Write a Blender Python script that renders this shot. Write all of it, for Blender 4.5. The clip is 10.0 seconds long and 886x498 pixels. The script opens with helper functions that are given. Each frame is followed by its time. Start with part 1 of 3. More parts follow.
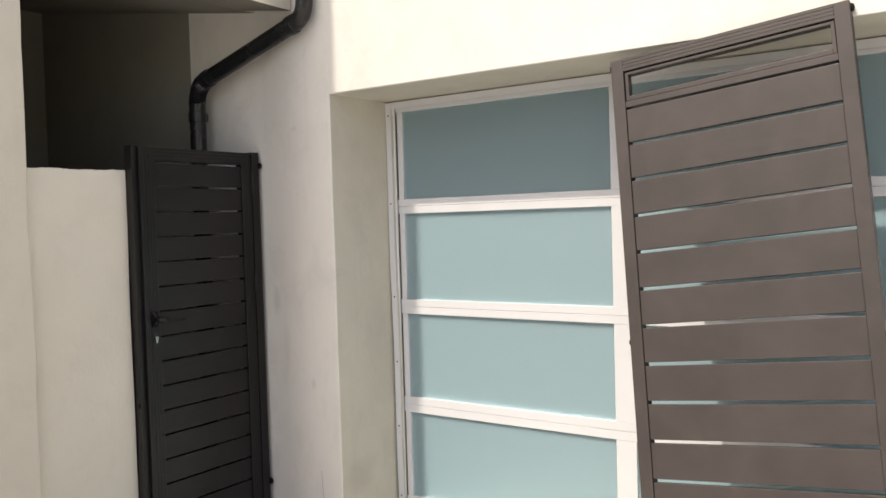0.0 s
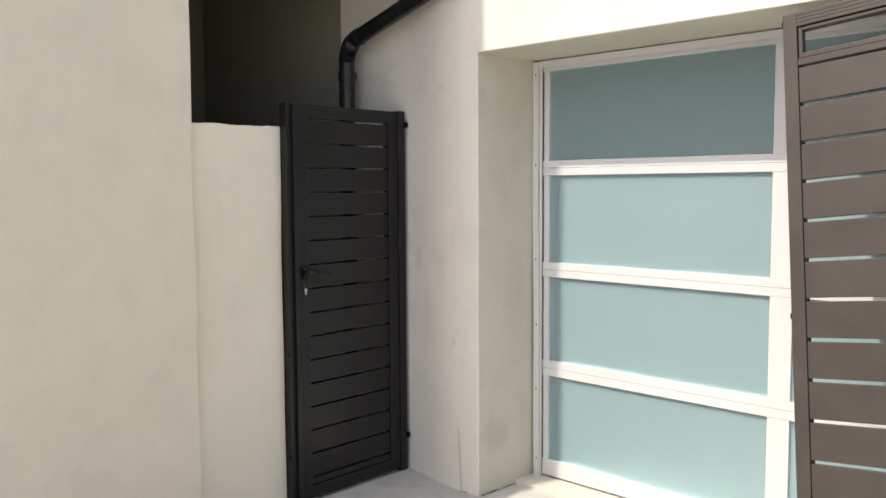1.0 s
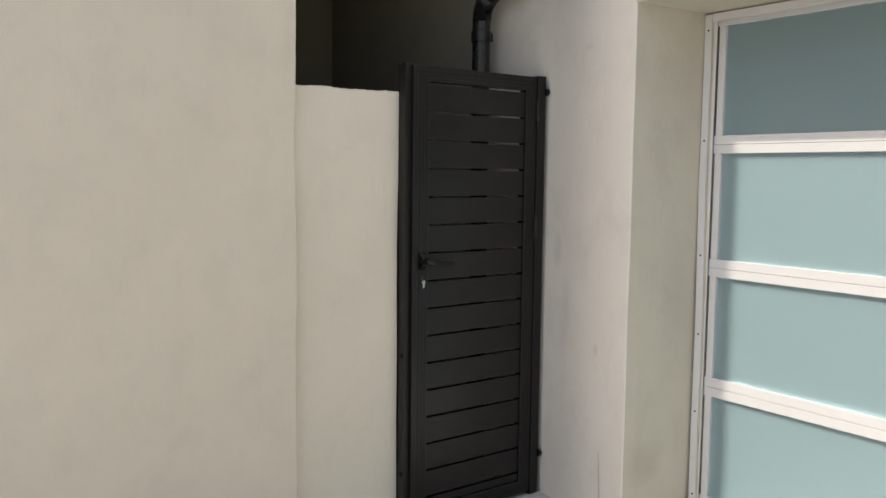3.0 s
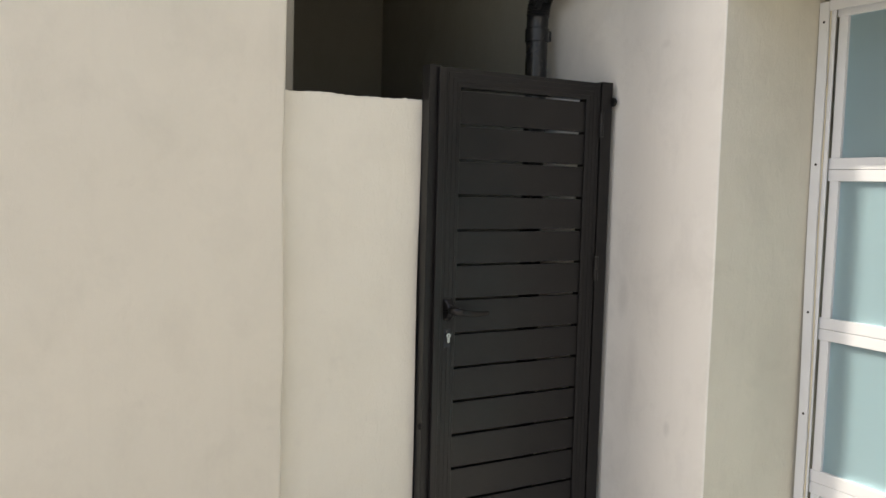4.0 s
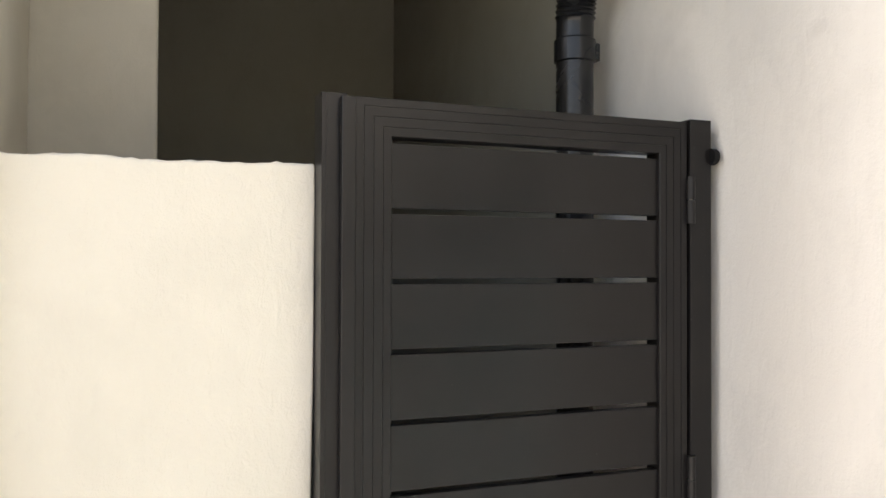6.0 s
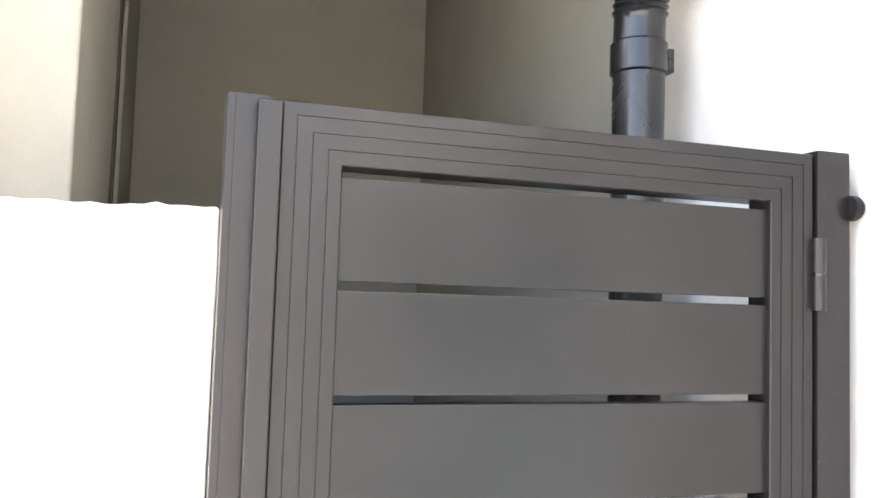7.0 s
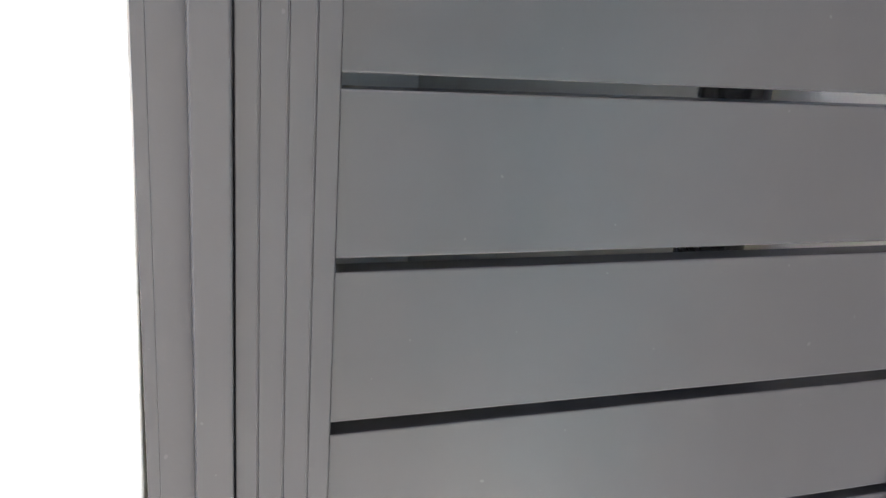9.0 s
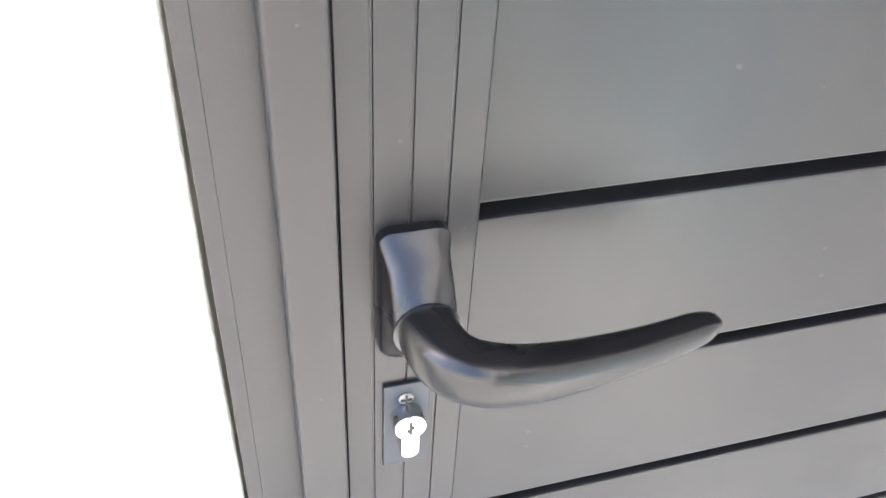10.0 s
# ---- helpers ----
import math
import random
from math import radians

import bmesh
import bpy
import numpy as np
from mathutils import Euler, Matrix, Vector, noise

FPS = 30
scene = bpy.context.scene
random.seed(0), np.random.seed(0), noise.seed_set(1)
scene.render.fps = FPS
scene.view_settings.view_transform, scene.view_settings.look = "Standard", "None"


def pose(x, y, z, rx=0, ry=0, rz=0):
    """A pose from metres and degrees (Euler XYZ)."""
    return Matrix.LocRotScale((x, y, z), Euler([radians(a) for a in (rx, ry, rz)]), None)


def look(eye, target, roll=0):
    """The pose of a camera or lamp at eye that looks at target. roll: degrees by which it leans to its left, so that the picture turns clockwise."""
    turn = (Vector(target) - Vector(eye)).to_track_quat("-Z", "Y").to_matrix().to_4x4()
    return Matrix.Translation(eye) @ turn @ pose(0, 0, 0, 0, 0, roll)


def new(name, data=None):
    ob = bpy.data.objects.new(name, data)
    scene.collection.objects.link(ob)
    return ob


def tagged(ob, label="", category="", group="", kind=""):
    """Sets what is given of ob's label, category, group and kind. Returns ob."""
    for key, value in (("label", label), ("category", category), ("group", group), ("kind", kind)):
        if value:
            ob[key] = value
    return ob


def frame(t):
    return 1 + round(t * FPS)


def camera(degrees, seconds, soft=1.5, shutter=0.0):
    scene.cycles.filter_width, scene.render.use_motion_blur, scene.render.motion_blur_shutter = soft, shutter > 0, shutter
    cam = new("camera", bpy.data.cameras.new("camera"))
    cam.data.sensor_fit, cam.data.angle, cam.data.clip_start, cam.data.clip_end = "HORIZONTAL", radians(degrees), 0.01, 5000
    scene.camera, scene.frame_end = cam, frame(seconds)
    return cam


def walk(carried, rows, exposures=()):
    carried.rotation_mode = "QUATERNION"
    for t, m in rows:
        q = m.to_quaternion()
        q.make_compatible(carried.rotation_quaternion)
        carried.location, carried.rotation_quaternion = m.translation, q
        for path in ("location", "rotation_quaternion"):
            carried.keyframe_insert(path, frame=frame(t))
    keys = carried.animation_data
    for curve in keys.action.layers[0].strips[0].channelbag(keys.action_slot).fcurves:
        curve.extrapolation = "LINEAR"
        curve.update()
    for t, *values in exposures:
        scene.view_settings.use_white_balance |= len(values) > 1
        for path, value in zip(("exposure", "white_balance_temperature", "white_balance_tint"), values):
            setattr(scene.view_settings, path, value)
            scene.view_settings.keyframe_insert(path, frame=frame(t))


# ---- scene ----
cam = camera(56.4, 10.0)
PATH = [
    (0, (-2.35, -3.377, 1.603), (-0.706, -2.239, 1.534), -1.7),
    (0.5, (-2.372, -3.314, 1.599), (-0.867, -2.001, 1.501), -0.4),
    (1, (-2.374, -3.297, 1.586), (-0.929, -1.922, 1.437), -0.3),
    (1.5, (-2.378, -3.275, 1.559), (-0.994, -1.848, 1.342), -0.0),
    (2, (-2.286, -3.191, 1.546), (-0.982, -1.696, 1.291), 0.2),
    (2.5, (-2.125, -3.038, 1.547), (-0.871, -1.495, 1.327), 0.3),
    (3.8, (-1.454, -2.536, 1.564), (-0.428, -0.826, 1.408), 1.4),
    (4, (-1.318, -2.435, 1.594), (-0.33, -0.702, 1.443), 1.5),
    (4.5, (-0.994, -2.195, 1.62), (-0.065, -0.429, 1.496), 2.0),
    (5, (-0.699, -1.948, 1.663), (0.102, -0.118, 1.565), 2.3),
    (5.5, (-0.504, -1.585, 1.685), (0.271, 0.259, 1.643), 1.4),
    (5.7, (-0.425, -1.472, 1.7), (0.342, 0.375, 1.689), 0.7),
    (6.8, (-0.063, -0.956, 1.767), (0.555, 0.942, 1.887), 1.4),
    (7, (-0.033, -0.853, 1.787), (0.575, 1.048, 1.923), 1.8),
    (7.5, (0.017, -0.695, 1.795), (0.664, 1.19, 1.971), 2.0),
    (8, (0.033, -0.642, 1.731), (0.688, 1.248, 1.755), 2.6),
    (8.5, (0.001, -0.587, 1.656), (0.668, 1.279, 1.392), 3.4),
    (9, (0.022, -0.5, 1.616), (0.659, 1.306, 1.04), 4.1),
    (9.5, (0.052, -0.398, 1.499), (0.591, 1.332, 0.653), 3.8),
    (9.8, (0.026, -0.313, 1.448), (0.547, 1.257, 0.322), 4.0),
    (10, (0.019, -0.278, 1.431), (0.5, 1.195, 0.167), 3.6),
]
EXPOSURES = [(0.0, 0.44, 7250, 14), (0.5, 0.62, 7250, 13), (1.1, 0.56, 7200, 12), (1.7, 0.44, 7200, 12), (2.3, 0.36, 7200, 12), (2.7, 0.36, 7200, 12), (3.8, 0.58, 7200, 11), (4.5, 0.8, 7250, 12), (5.0, 0.9, 7300, 12), (5.5, 1.0, 7350, 12), (5.7, 1.05, 7350, 12), (6.8, 3.15, 6950, 14), (7.1, 3.48, 6600, 14), (7.5, 3.45, 6500, 14),
             (8.0, 3.62, 6500, 15), (8.4, 3.6, 6450, 13), (9.0, 3.48, 6350, 13), (9.6, 3.5, 6350, 12), (10.0, 3.76, 6400, 12)]
walk(cam, [(t, look(eye, target, roll)) for t, eye, target, roll in PATH], EXPOSURES)

# ---- world and sun ----
SUN_WAY = Vector((1.0, -0.347, -1.3)).normalized()
world = bpy.data.worlds.new("sky")
scene.world = world
world.use_nodes = True
wn = world.node_tree
sky = wn.nodes.new("ShaderNodeTexSky")
sky.sky_type = "NISHITA"
sky.sun_disc = False
sky.sun_elevation = math.asin(-SUN_WAY.z)
sky.sun_rotation = math.atan2(-SUN_WAY.x, -SUN_WAY.y)
sky.air_density, sky.dust_density, sky.ozone_density = 1.0, 2.5, 1.0
background = wn.nodes["Background"]
background.inputs["Strength"].default_value = 0.14
wn.links.new(sky.outputs["Color"], background.inputs["Color"])
sun_data = bpy.data.lights.new("sun", "SUN")
sun_data.energy, sun_data.angle, sun_data.color = 2.4, radians(0.53), (1.0, 0.955, 0.88)
sun = new("sun", sun_data)
sun.matrix_world = look((-6, 3, 9), Vector((-6, 3, 9)) + SUN_WAY)


# ---- materials ----
def material(name):
    m = bpy.data.materials.new(name)
    m.use_nodes = True
    nt = m.node_tree
    return m, nt, nt.nodes["Principled BSDF"]


def node(nt, kind, **values):
    n = nt.nodes.new(kind)
    for key, value in values.items():
        n.inputs[key.replace("_", " ")].default_value = value
    return n


def place(nt, scale=(1, 1, 1)):
    g = nt.nodes.new("ShaderNodeNewGeometry")
    mp = nt.nodes.new("ShaderNodeMapping")
    mp.inputs["Scale"].default_value = scale
    nt.links.new(g.outputs["Position"], mp.inputs["Vector"])
    return mp.outputs["Vector"]


def noise_tex(nt, vector, scale, detail=4.0, rough=0.55, distort=0.0):
    n = node(nt, "ShaderNodeTexNoise", Scale=scale, Detail=detail, Roughness=rough, Distortion=distort)
    nt.links.new(vector, n.inputs["Vector"])
    return n.outputs["Fac"]


def ramp(nt, fac, stops):
    r = nt.nodes.new("ShaderNodeValToRGB")
    while len(r.color_ramp.elements) < len(stops):
        r.color_ramp.elements.new(0.5)
    for e, (at, c) in zip(r.color_ramp.elements, stops):
        e.position = at
        e.color = (*c, 1) if len(c) == 3 else c
    nt.links.new(fac, r.inputs["Fac"])
    return r.outputs["Color"]


def mix(nt, fac, a, b, blend="MIX"):
    n = nt.nodes.new("ShaderNodeMix")
    n.data_type, n.blend_type = "RGBA", blend
    for socket, value in ((n.inputs[0], fac), (n.inputs[6], a), (n.inputs[7], b)):
        if isinstance(value, (int, float)):
            socket.default_value = value
        elif isinstance(value, tuple):
            socket.default_value = (*value, 1)
        else:
            nt.links.new(value, socket)
    return n.outputs[2]


def bump(nt, bsdf, layers):
    last = None
    for height, strength, distance in layers:
        b = node(nt, "ShaderNodeBump", Strength=strength, Distance=distance)
        nt.links.new(height, b.inputs["Height"])
        if last:
            nt.links.new(last, b.inputs["Normal"])
        last = b.outputs["Normal"]
    nt.links.new(last, bsdf.inputs["Normal"])


def plaster(name, colour, dirt, grain=1.0, stain=0.0, marks=()):
    m, nt, b = material(name)
    v = place(nt)
    big = noise_tex(nt, v, 1.7, 5, 0.6, 0.4)
    mid = noise_tex(nt, v, 9.0, 6, 0.65)
    fine = noise_tex(nt, v, 160.0, 4, 0.7)
    trowel = noise_tex(nt, place(nt, (1, 1, 0.45)), 38.0, 5, 0.6, 0.8)
    c = mix(nt, ramp(nt, big, [(0.35, (0, 0, 0)), (0.75, (1, 1, 1))]), colour, dirt)
    c = mix(nt, ramp(nt, mid, [(0.62, (0, 0, 0)), (0.8, (0.55, 0.55, 0.55))]), c, tuple(x * 0.86 for x in colour))
    streak = noise_tex(nt, place(nt, (14, 14, 0.6)), 1.0, 4, 0.6)
    c = mix(nt, ramp(nt, streak, [(0.6, (0, 0, 0)), (0.85, (0.18, 0.18, 0.18))]), c, tuple(x * 0.8 for x in dirt))
    if stain:
        patch = noise_tex(nt, place(nt, (1.3, 1.3, 1.0)), 4.2, 6, 0.66, 0.35)
        c = mix(nt, ramp(nt, patch, [(0.48, (0, 0, 0)), (0.68, (stain,) * 3)]), c, tuple(x * 0.72 for x in dirt))
        chalk = noise_tex(nt, place(nt, (1.0, 1.0, 1.6)), 6.5, 5, 0.6, 0.7)
        c = mix(nt, ramp(nt, chalk, [(0.6, (0, 0, 0)), (0.75, (stain * 0.6,) * 3)]), c, tuple(min(0.85, x * 1.15) for x in colour))
    # single smudges and patches: centre, half sizes, strength
    for centre, size, strength in marks:
        g = nt.nodes.new("ShaderNodeNewGeometry")
        wob = node(nt, "ShaderNodeTexNoise", Scale=11.0, Detail=4.0)
        nt.links.new(g.outputs["Position"], wob.inputs["Vector"])
        push = nt.nodes.new("ShaderNodeVectorMath")
        push.operation = "MULTIPLY_ADD"
        push.inputs[1].default_value = [0.9 * v for v in size]
        nt.links.new(wob.outputs["Color"], push.inputs[0])
        nt.links.new(g.outputs["Position"], push.inputs[2])
        mp = nt.nodes.new("ShaderNodeMapping")
        mp.vector_type = "TEXTURE"
        mp.inputs["Location"].default_value = [p + 0.45 * v for p, v in zip(centre, size)]
        mp.inputs["Scale"].default_value = size
        nt.links.new(push.outputs["Vector"], mp.inputs["Vector"])
        far = nt.nodes.new("ShaderNodeVectorMath")
        far.operation = "LENGTH"
        nt.links.new(mp.outputs["Vector"], far.inputs[0])
        c = mix(nt, ramp(nt, far.outputs["Value"], [(0.35, (strength,) * 3), (1.0, (0, 0, 0))]), c, tuple(x * 0.62 for x in dirt))
    nt.links.new(c, b.inputs["Base Color"])
    b.inputs["Roughness"].default_value = 0.88
    b.inputs["Specular IOR Level"].default_value = 0.25
    bump(nt, b, [(big, 0.25, 0.02), (trowel, 0.35 * grain, 0.004), (fine, 0.5 * grain, 0.0015)])
    return m


PLASTER = plaster("plaster_offwhite", (0.8, 0.775, 0.715), (0.75, 0.725, 0.665), 1.0, 0.22,
                  (((0.8, -0.1, 1.2), (0.1, 0.045, 0.1), 0.3), ((0.79, -0.18, 0.95), (0.1, 0.05, 0.16), 0.16), ((0.75, -0.4, 0.78), (0.1, 0.02, 0.035), 0.3),
                   ((0.76, -0.3, 2.1), (0.1, 0.03, 0.02), 0.2)))
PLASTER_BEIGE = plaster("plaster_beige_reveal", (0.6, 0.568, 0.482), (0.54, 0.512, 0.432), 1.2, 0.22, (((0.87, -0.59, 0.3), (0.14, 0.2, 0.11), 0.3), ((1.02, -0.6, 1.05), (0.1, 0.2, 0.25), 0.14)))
PLASTER_CREAM = plaster("plaster_cream", (0.74, 0.69, 0.585), (0.69, 0.645, 0.545), 1.0, 0.16)
PLASTER_GARDEN = plaster("plaster_garden_wall", (0.78, 0.74, 0.635), (0.73, 0.69, 0.585), 1.5, 0.12)
# Passage plaster with the shade of the covered space put into its colour.
PLASTER_PASSAGE_SHADE = plaster("plaster_passage_shade", (0.285, 0.274, 0.23), (0.255, 0.246, 0.205), 1.2, 0.2)
# Dark even grey for the unseen garage inside, keeps the panes dim.
CEMENT_GARAGE = plaster("cement_render", (0.24, 0.235, 0.22), (0.2, 0.195, 0.18))


def concrete():
    m, nt, b = material("concrete_floor")
    v = place(nt)
    big = noise_tex(nt, v, 1.1, 6, 0.62, 0.6)
    blot = noise_tex(nt, v, 4.5, 7, 0.7, 1.2)
    fine = noise_tex(nt, v, 90.0, 5, 0.7)
    c = mix(nt, ramp(nt, big, [(0.3, (0, 0, 0)), (0.7, (1, 1, 1))]), (0.62, 0.6, 0.56), (0.54, 0.53, 0.5))
    c = mix(nt, ramp(nt, blot, [(0.55, (0, 0, 0)), (0.72, (0.7, 0.7, 0.7))]), c, (0.47, 0.465, 0.45))
    c = mix(nt, ramp(nt, fine, [(0.68, (0, 0, 0)), (0.8, (0.5, 0.5, 0.5))]), c, (0.7, 0.68, 0.64))
    scrape = noise_tex(nt, place(nt, (3.0, 17.0, 1.0)), 1.6, 5, 0.6, 1.6)
    c = mix(nt, ramp(nt, scrape, [(0.58, (0, 0, 0)), (0.74, (0.3, 0.3, 0.3))]), c, (0.76, 0.75, 0.72))
    cloud = noise_tex(nt, place(nt), 2.6, 6, 0.65, 2.2)
    c = mix(nt, ramp(nt, cloud, [(0.5, (0, 0, 0)), (0.7, (0.42, 0.42, 0.42))]), c, (0.36, 0.365, 0.37))
    fleck = noise_tex(nt, place(nt, (1.0, 2.3, 1.0)), 21.0, 2, 0.4, 0.6)
    c = mix(nt, ramp(nt, fleck, [(0.73, (0, 0, 0)), (0.76, (0.8, 0.8, 0.8))]), c, (0.83, 0.82, 0.8))
    nt.links.new(c, b.inputs["Base Color"])
    b.inputs["Roughness"].default_value = 0.8
    bump(nt, b, [(blot, 0.2, 0.004), (fine, 0.35, 0.0012)])
    return m


CONCRETE = concrete()


def paint(name, colour, rough, speck, metallic=0.0, dust=0.0, gloss=0.5, worn=False):
    m, nt, b = material(name)
    v = place(nt)
    fine = noise_tex(nt, v, 900.0, 2, 0.6)
    soft = noise_tex(nt, v, 6.0, 4, 0.6, 0.5)
    smear = noise_tex(nt, place(nt, (2.0, 2.0, 22.0)), 1.0, 4, 0.6)
    c = mix(nt, ramp(nt, soft, [(0.35, (0, 0, 0)), (0.7, (1, 1, 1))]), colour, tuple(x * (1 + dust) for x in colour))
    c = mix(nt, ramp(nt, smear, [(0.6, (0, 0, 0)), (0.8, (0.3, 0.3, 0.3))]), c, tuple(x * (1 + 1.5 * dust) for x in colour))
    if worn:
        rub = noise_tex(nt, place(nt, (9.0, 9.0, 2.2)), 1.0, 5, 0.65, 0.7)
        c = mix(nt, ramp(nt, rub, [(0.5, (0, 0, 0)), (0.72, (0.55, 0.55, 0.55))]), c, tuple(x * 1.45 for x in colour))
        grit = noise_tex(nt, place(nt), 140.0, 1, 0.3)
        c = mix(nt, ramp(nt, grit, [(0.79, (0, 0, 0)), (0.81, (0.7, 0.7, 0.7))]), c, tuple(x * 4 for x in colour))
    nt.links.new(c, b.inputs["Base Color"])
    b.inputs["Metallic"].default_value = metallic
    b.inputs["Specular IOR Level"].default_value = gloss
    r = ramp(nt, soft, [(0.3, (rough - 0.05,) * 3), (0.7, (rough + 0.07,) * 3)])
    nt.links.new(r, b.inputs["Roughness"])
    bump(nt, b, [(fine, speck, 0.0003)])
    return m


GATE_PAINT = paint("anthracite_powder_coat", (0.0088, 0.0079, 0.0079), 0.33, 0.16, 0.0, 0.3, 0.36, True)
LEAF_PAINT = paint("brown_grey_powder_coat", (0.049, 0.0412, 0.0376), 0.44, 0.12, 0.0, 0.3, 0.4)
WHITE_PAINT = paint("white_aluminium_paint", (0.66, 0.675, 0.69), 0.42, 0.05, 0.0, 0.03)
PIPE_PLASTIC = paint("black_plastic_pipe", (0.0105, 0.011, 0.012), 0.25, 0.05, 0.0, 0.3)
RUBBER = paint("black_rubber", (0.006, 0.006, 0.006), 0.6, 0.3, 0.0, 0.3, 0.2)
HANDLE_METAL = paint("anthracite_satin_metal", (0.03, 0.0288, 0.0288), 0.27, 0.1, 0.85, 0.2, 0.4)
PLATE_METAL = paint("grey_anodised_metal", (0.036, 0.039, 0.045), 0.42, 0.06, 0.75, 0.3, 0.4)
NICKEL = paint("satin_nickel", (0.48, 0.48, 0.47), 0.26, 0.04, 1.0, 0.05)
DARK_HOLE = paint("dark_keyway", (0.01, 0.01, 0.01), 0.7, 0.1)
RUST = paint("zinc_screw", (0.12, 0.118, 0.112), 0.4, 0.1, 0.8, 0.3)
SEALANT = paint("yellowed_sealant", (0.55, 0.5, 0.38), 0.6, 0.4, 0.0, 0.2)
CRACK_JOINT_SHADE = paint("dark_crack_joint_shade", (0.06, 0.058, 0.05), 0.95, 0.5, 0.0, 0.5)


def frosted():
    m, nt, b = material("frosted_glass")
    v = place(nt)
    soft = noise_tex(nt, v, 2.2, 4, 0.6, 0.4)
    c = mix(nt, soft, (0.585, 0.785, 0.845), (0.555, 0.755, 0.815))
    nt.links.new(c, b.inputs["Base Color"])
    b.inputs["Roughness"].default_value = 0.5
    b.inputs["Transmission Weight"].default_value = 0.74
    b.inputs["IOR"].default_value = 1.5
    return m


FROSTED = frosted()


# ---- mesh helpers ----
def link(name, bm, mat, parent=None, label="", smooth=False):
    me = bpy.data.meshes.new(name)
    bmesh.ops.recalc_face_normals(bm, faces=bm.faces)
    bm.to_mesh(me)
    bm.free()
    me.materials.append(mat)
    if smooth:
        for p in me.polygons:
            p.use_smooth = True
        me.set_sharp_from_angle(angle=radians(38))
    ob = new(name, me)
    if parent:
        ob.parent = parent
        ob.matrix_parent_inverse = parent.matrix_world.inverted()
    return tagged(ob, label)


def part(name, bm, mat, parent, label="", smooth=False):
    return link(name, bm, mat, parent, label, smooth)


def thing(name, at, label, category, group="", kind=""):
    ob = new(name)
    ob.empty_display_size = 0.05
    ob.matrix_world = Matrix.Translation(at)
    bpy.context.view_layer.update()
    return tagged(ob, label, category, group, kind)


def box(x0, x1, y0, y1, z0, z1, bevel=0.0, segments=2, bm=None):
    own = bmesh.new()
    bmesh.ops.create_cube(own, size=1)
    for v in own.verts:
        v.co = Vector(((x0 + x1) / 2 + v.co.x * (x1 - x0), (y0 + y1) / 2 + v.co.y * (y1 - y0), (z0 + z1) / 2 + v.co.z * (z1 - z0)))
    if bevel:
        bmesh.ops.bevel(own, geom=own.edges[:], offset=bevel, segments=segments, affect="EDGES", profile=0.6)
    if bm is None:
        return own
    me = bpy.data.meshes.new("tmp")
    own.to_mesh(me)
    own.free()
    bm.from_mesh(me)
    bpy.data.meshes.remove(me)
    return bm


def tube(path, radii, sides=20, caps=True, up=Vector((0, 0, 1)), flat=1.0, power=1.0):
    """A swept tube; radii as one number a ring, or (across, along up) a ring."""
    bm = bmesh.new()
    rings = []
    path = [Vector(p) for p in path]
    for i, p in enumerate(path):
        d = (path[min(i + 1, len(path) - 1)] - path[max(i - 1, 0)]).normalized()
        a = d.cross(up)
        if a.length < 1e-4:
            a = d.cross(Vector((1, 0, 0)))
        a.normalize()
        b = a.cross(d).normalized()
        r = radii[i] if isinstance(radii, (list, tuple)) else radii
        ra, rb = r if isinstance(r, tuple) else (r, r * flat)
        ring = []
        for k in range(sides):
            c, s = math.cos(k * math.tau / sides), math.sin(k * math.tau / sides)
            ring.append(bm.verts.new(p + a * ra * math.copysign(abs(c) ** power, c) + b * rb * math.copysign(abs(s) ** power, s)))
        rings.append(ring)
    for r0, r1 in zip(rings, rings[1:]):
        for k in range(sides):
            bm.faces.new((r0[k], r0[(k + 1) % sides], r1[(k + 1) % sides], r1[k]))
    if caps:
        bm.faces.new(rings[0])
        bm.faces.new(rings[-1])
    return bm


def bezier(p0, p1, p2, p3, n):
    p0, p1, p2, p3 = map(Vector, (p0, p1, p2, p3))
    return [p0 * (1 - t) ** 3 + p1 * 3 * t * (1 - t) ** 2 + p2 * 3 * t * t * (1 - t) + p3 * t ** 3 for t in (i / n for i in range(n + 1))]


def disc(at, axis, radius, depth, sides=24, dome=0.0):
    """A round plug along axis, from at, with a domed end."""
    axis = Vector(axis).normalized()
    steps = 6 if dome else 1
    path, radii = [Vector(at)], [radius]
    path.append(Vector(at) + axis * depth)
    radii.append(radius)
    if dome:
        for i in range(1, steps + 1):
            a = i / steps * math.pi / 2
            path.append(Vector(at) + axis * (depth + dome * math.sin(a)))
            radii.append(max(radius * math.cos(a), 0.0004))
    return tube(path, radii, sides)


def jitter(bm, amount, scale, axis=None):
    for v in bm.verts:
        n = noise.noise_vector(v.co * scale)
        v.co += (Vector(axis) * n.x if axis else n) * amount


# ---- ground ----
def ground():
    bm = bmesh.new()
    bmesh.ops.create_grid(bm, x_segments=2, y_segments=2, size=400)
    tagged(link("ground", bm, CONCRETE), "pale smooth concrete paving with stains and a sunlit patch", "ground", kind="structure")


ground()


# ---- facade with the garage opening ----
FACE, REVEAL, DOOR = 0.744, -0.572, 1.192
HEAD, OPEN_END = 2.246, -4.68


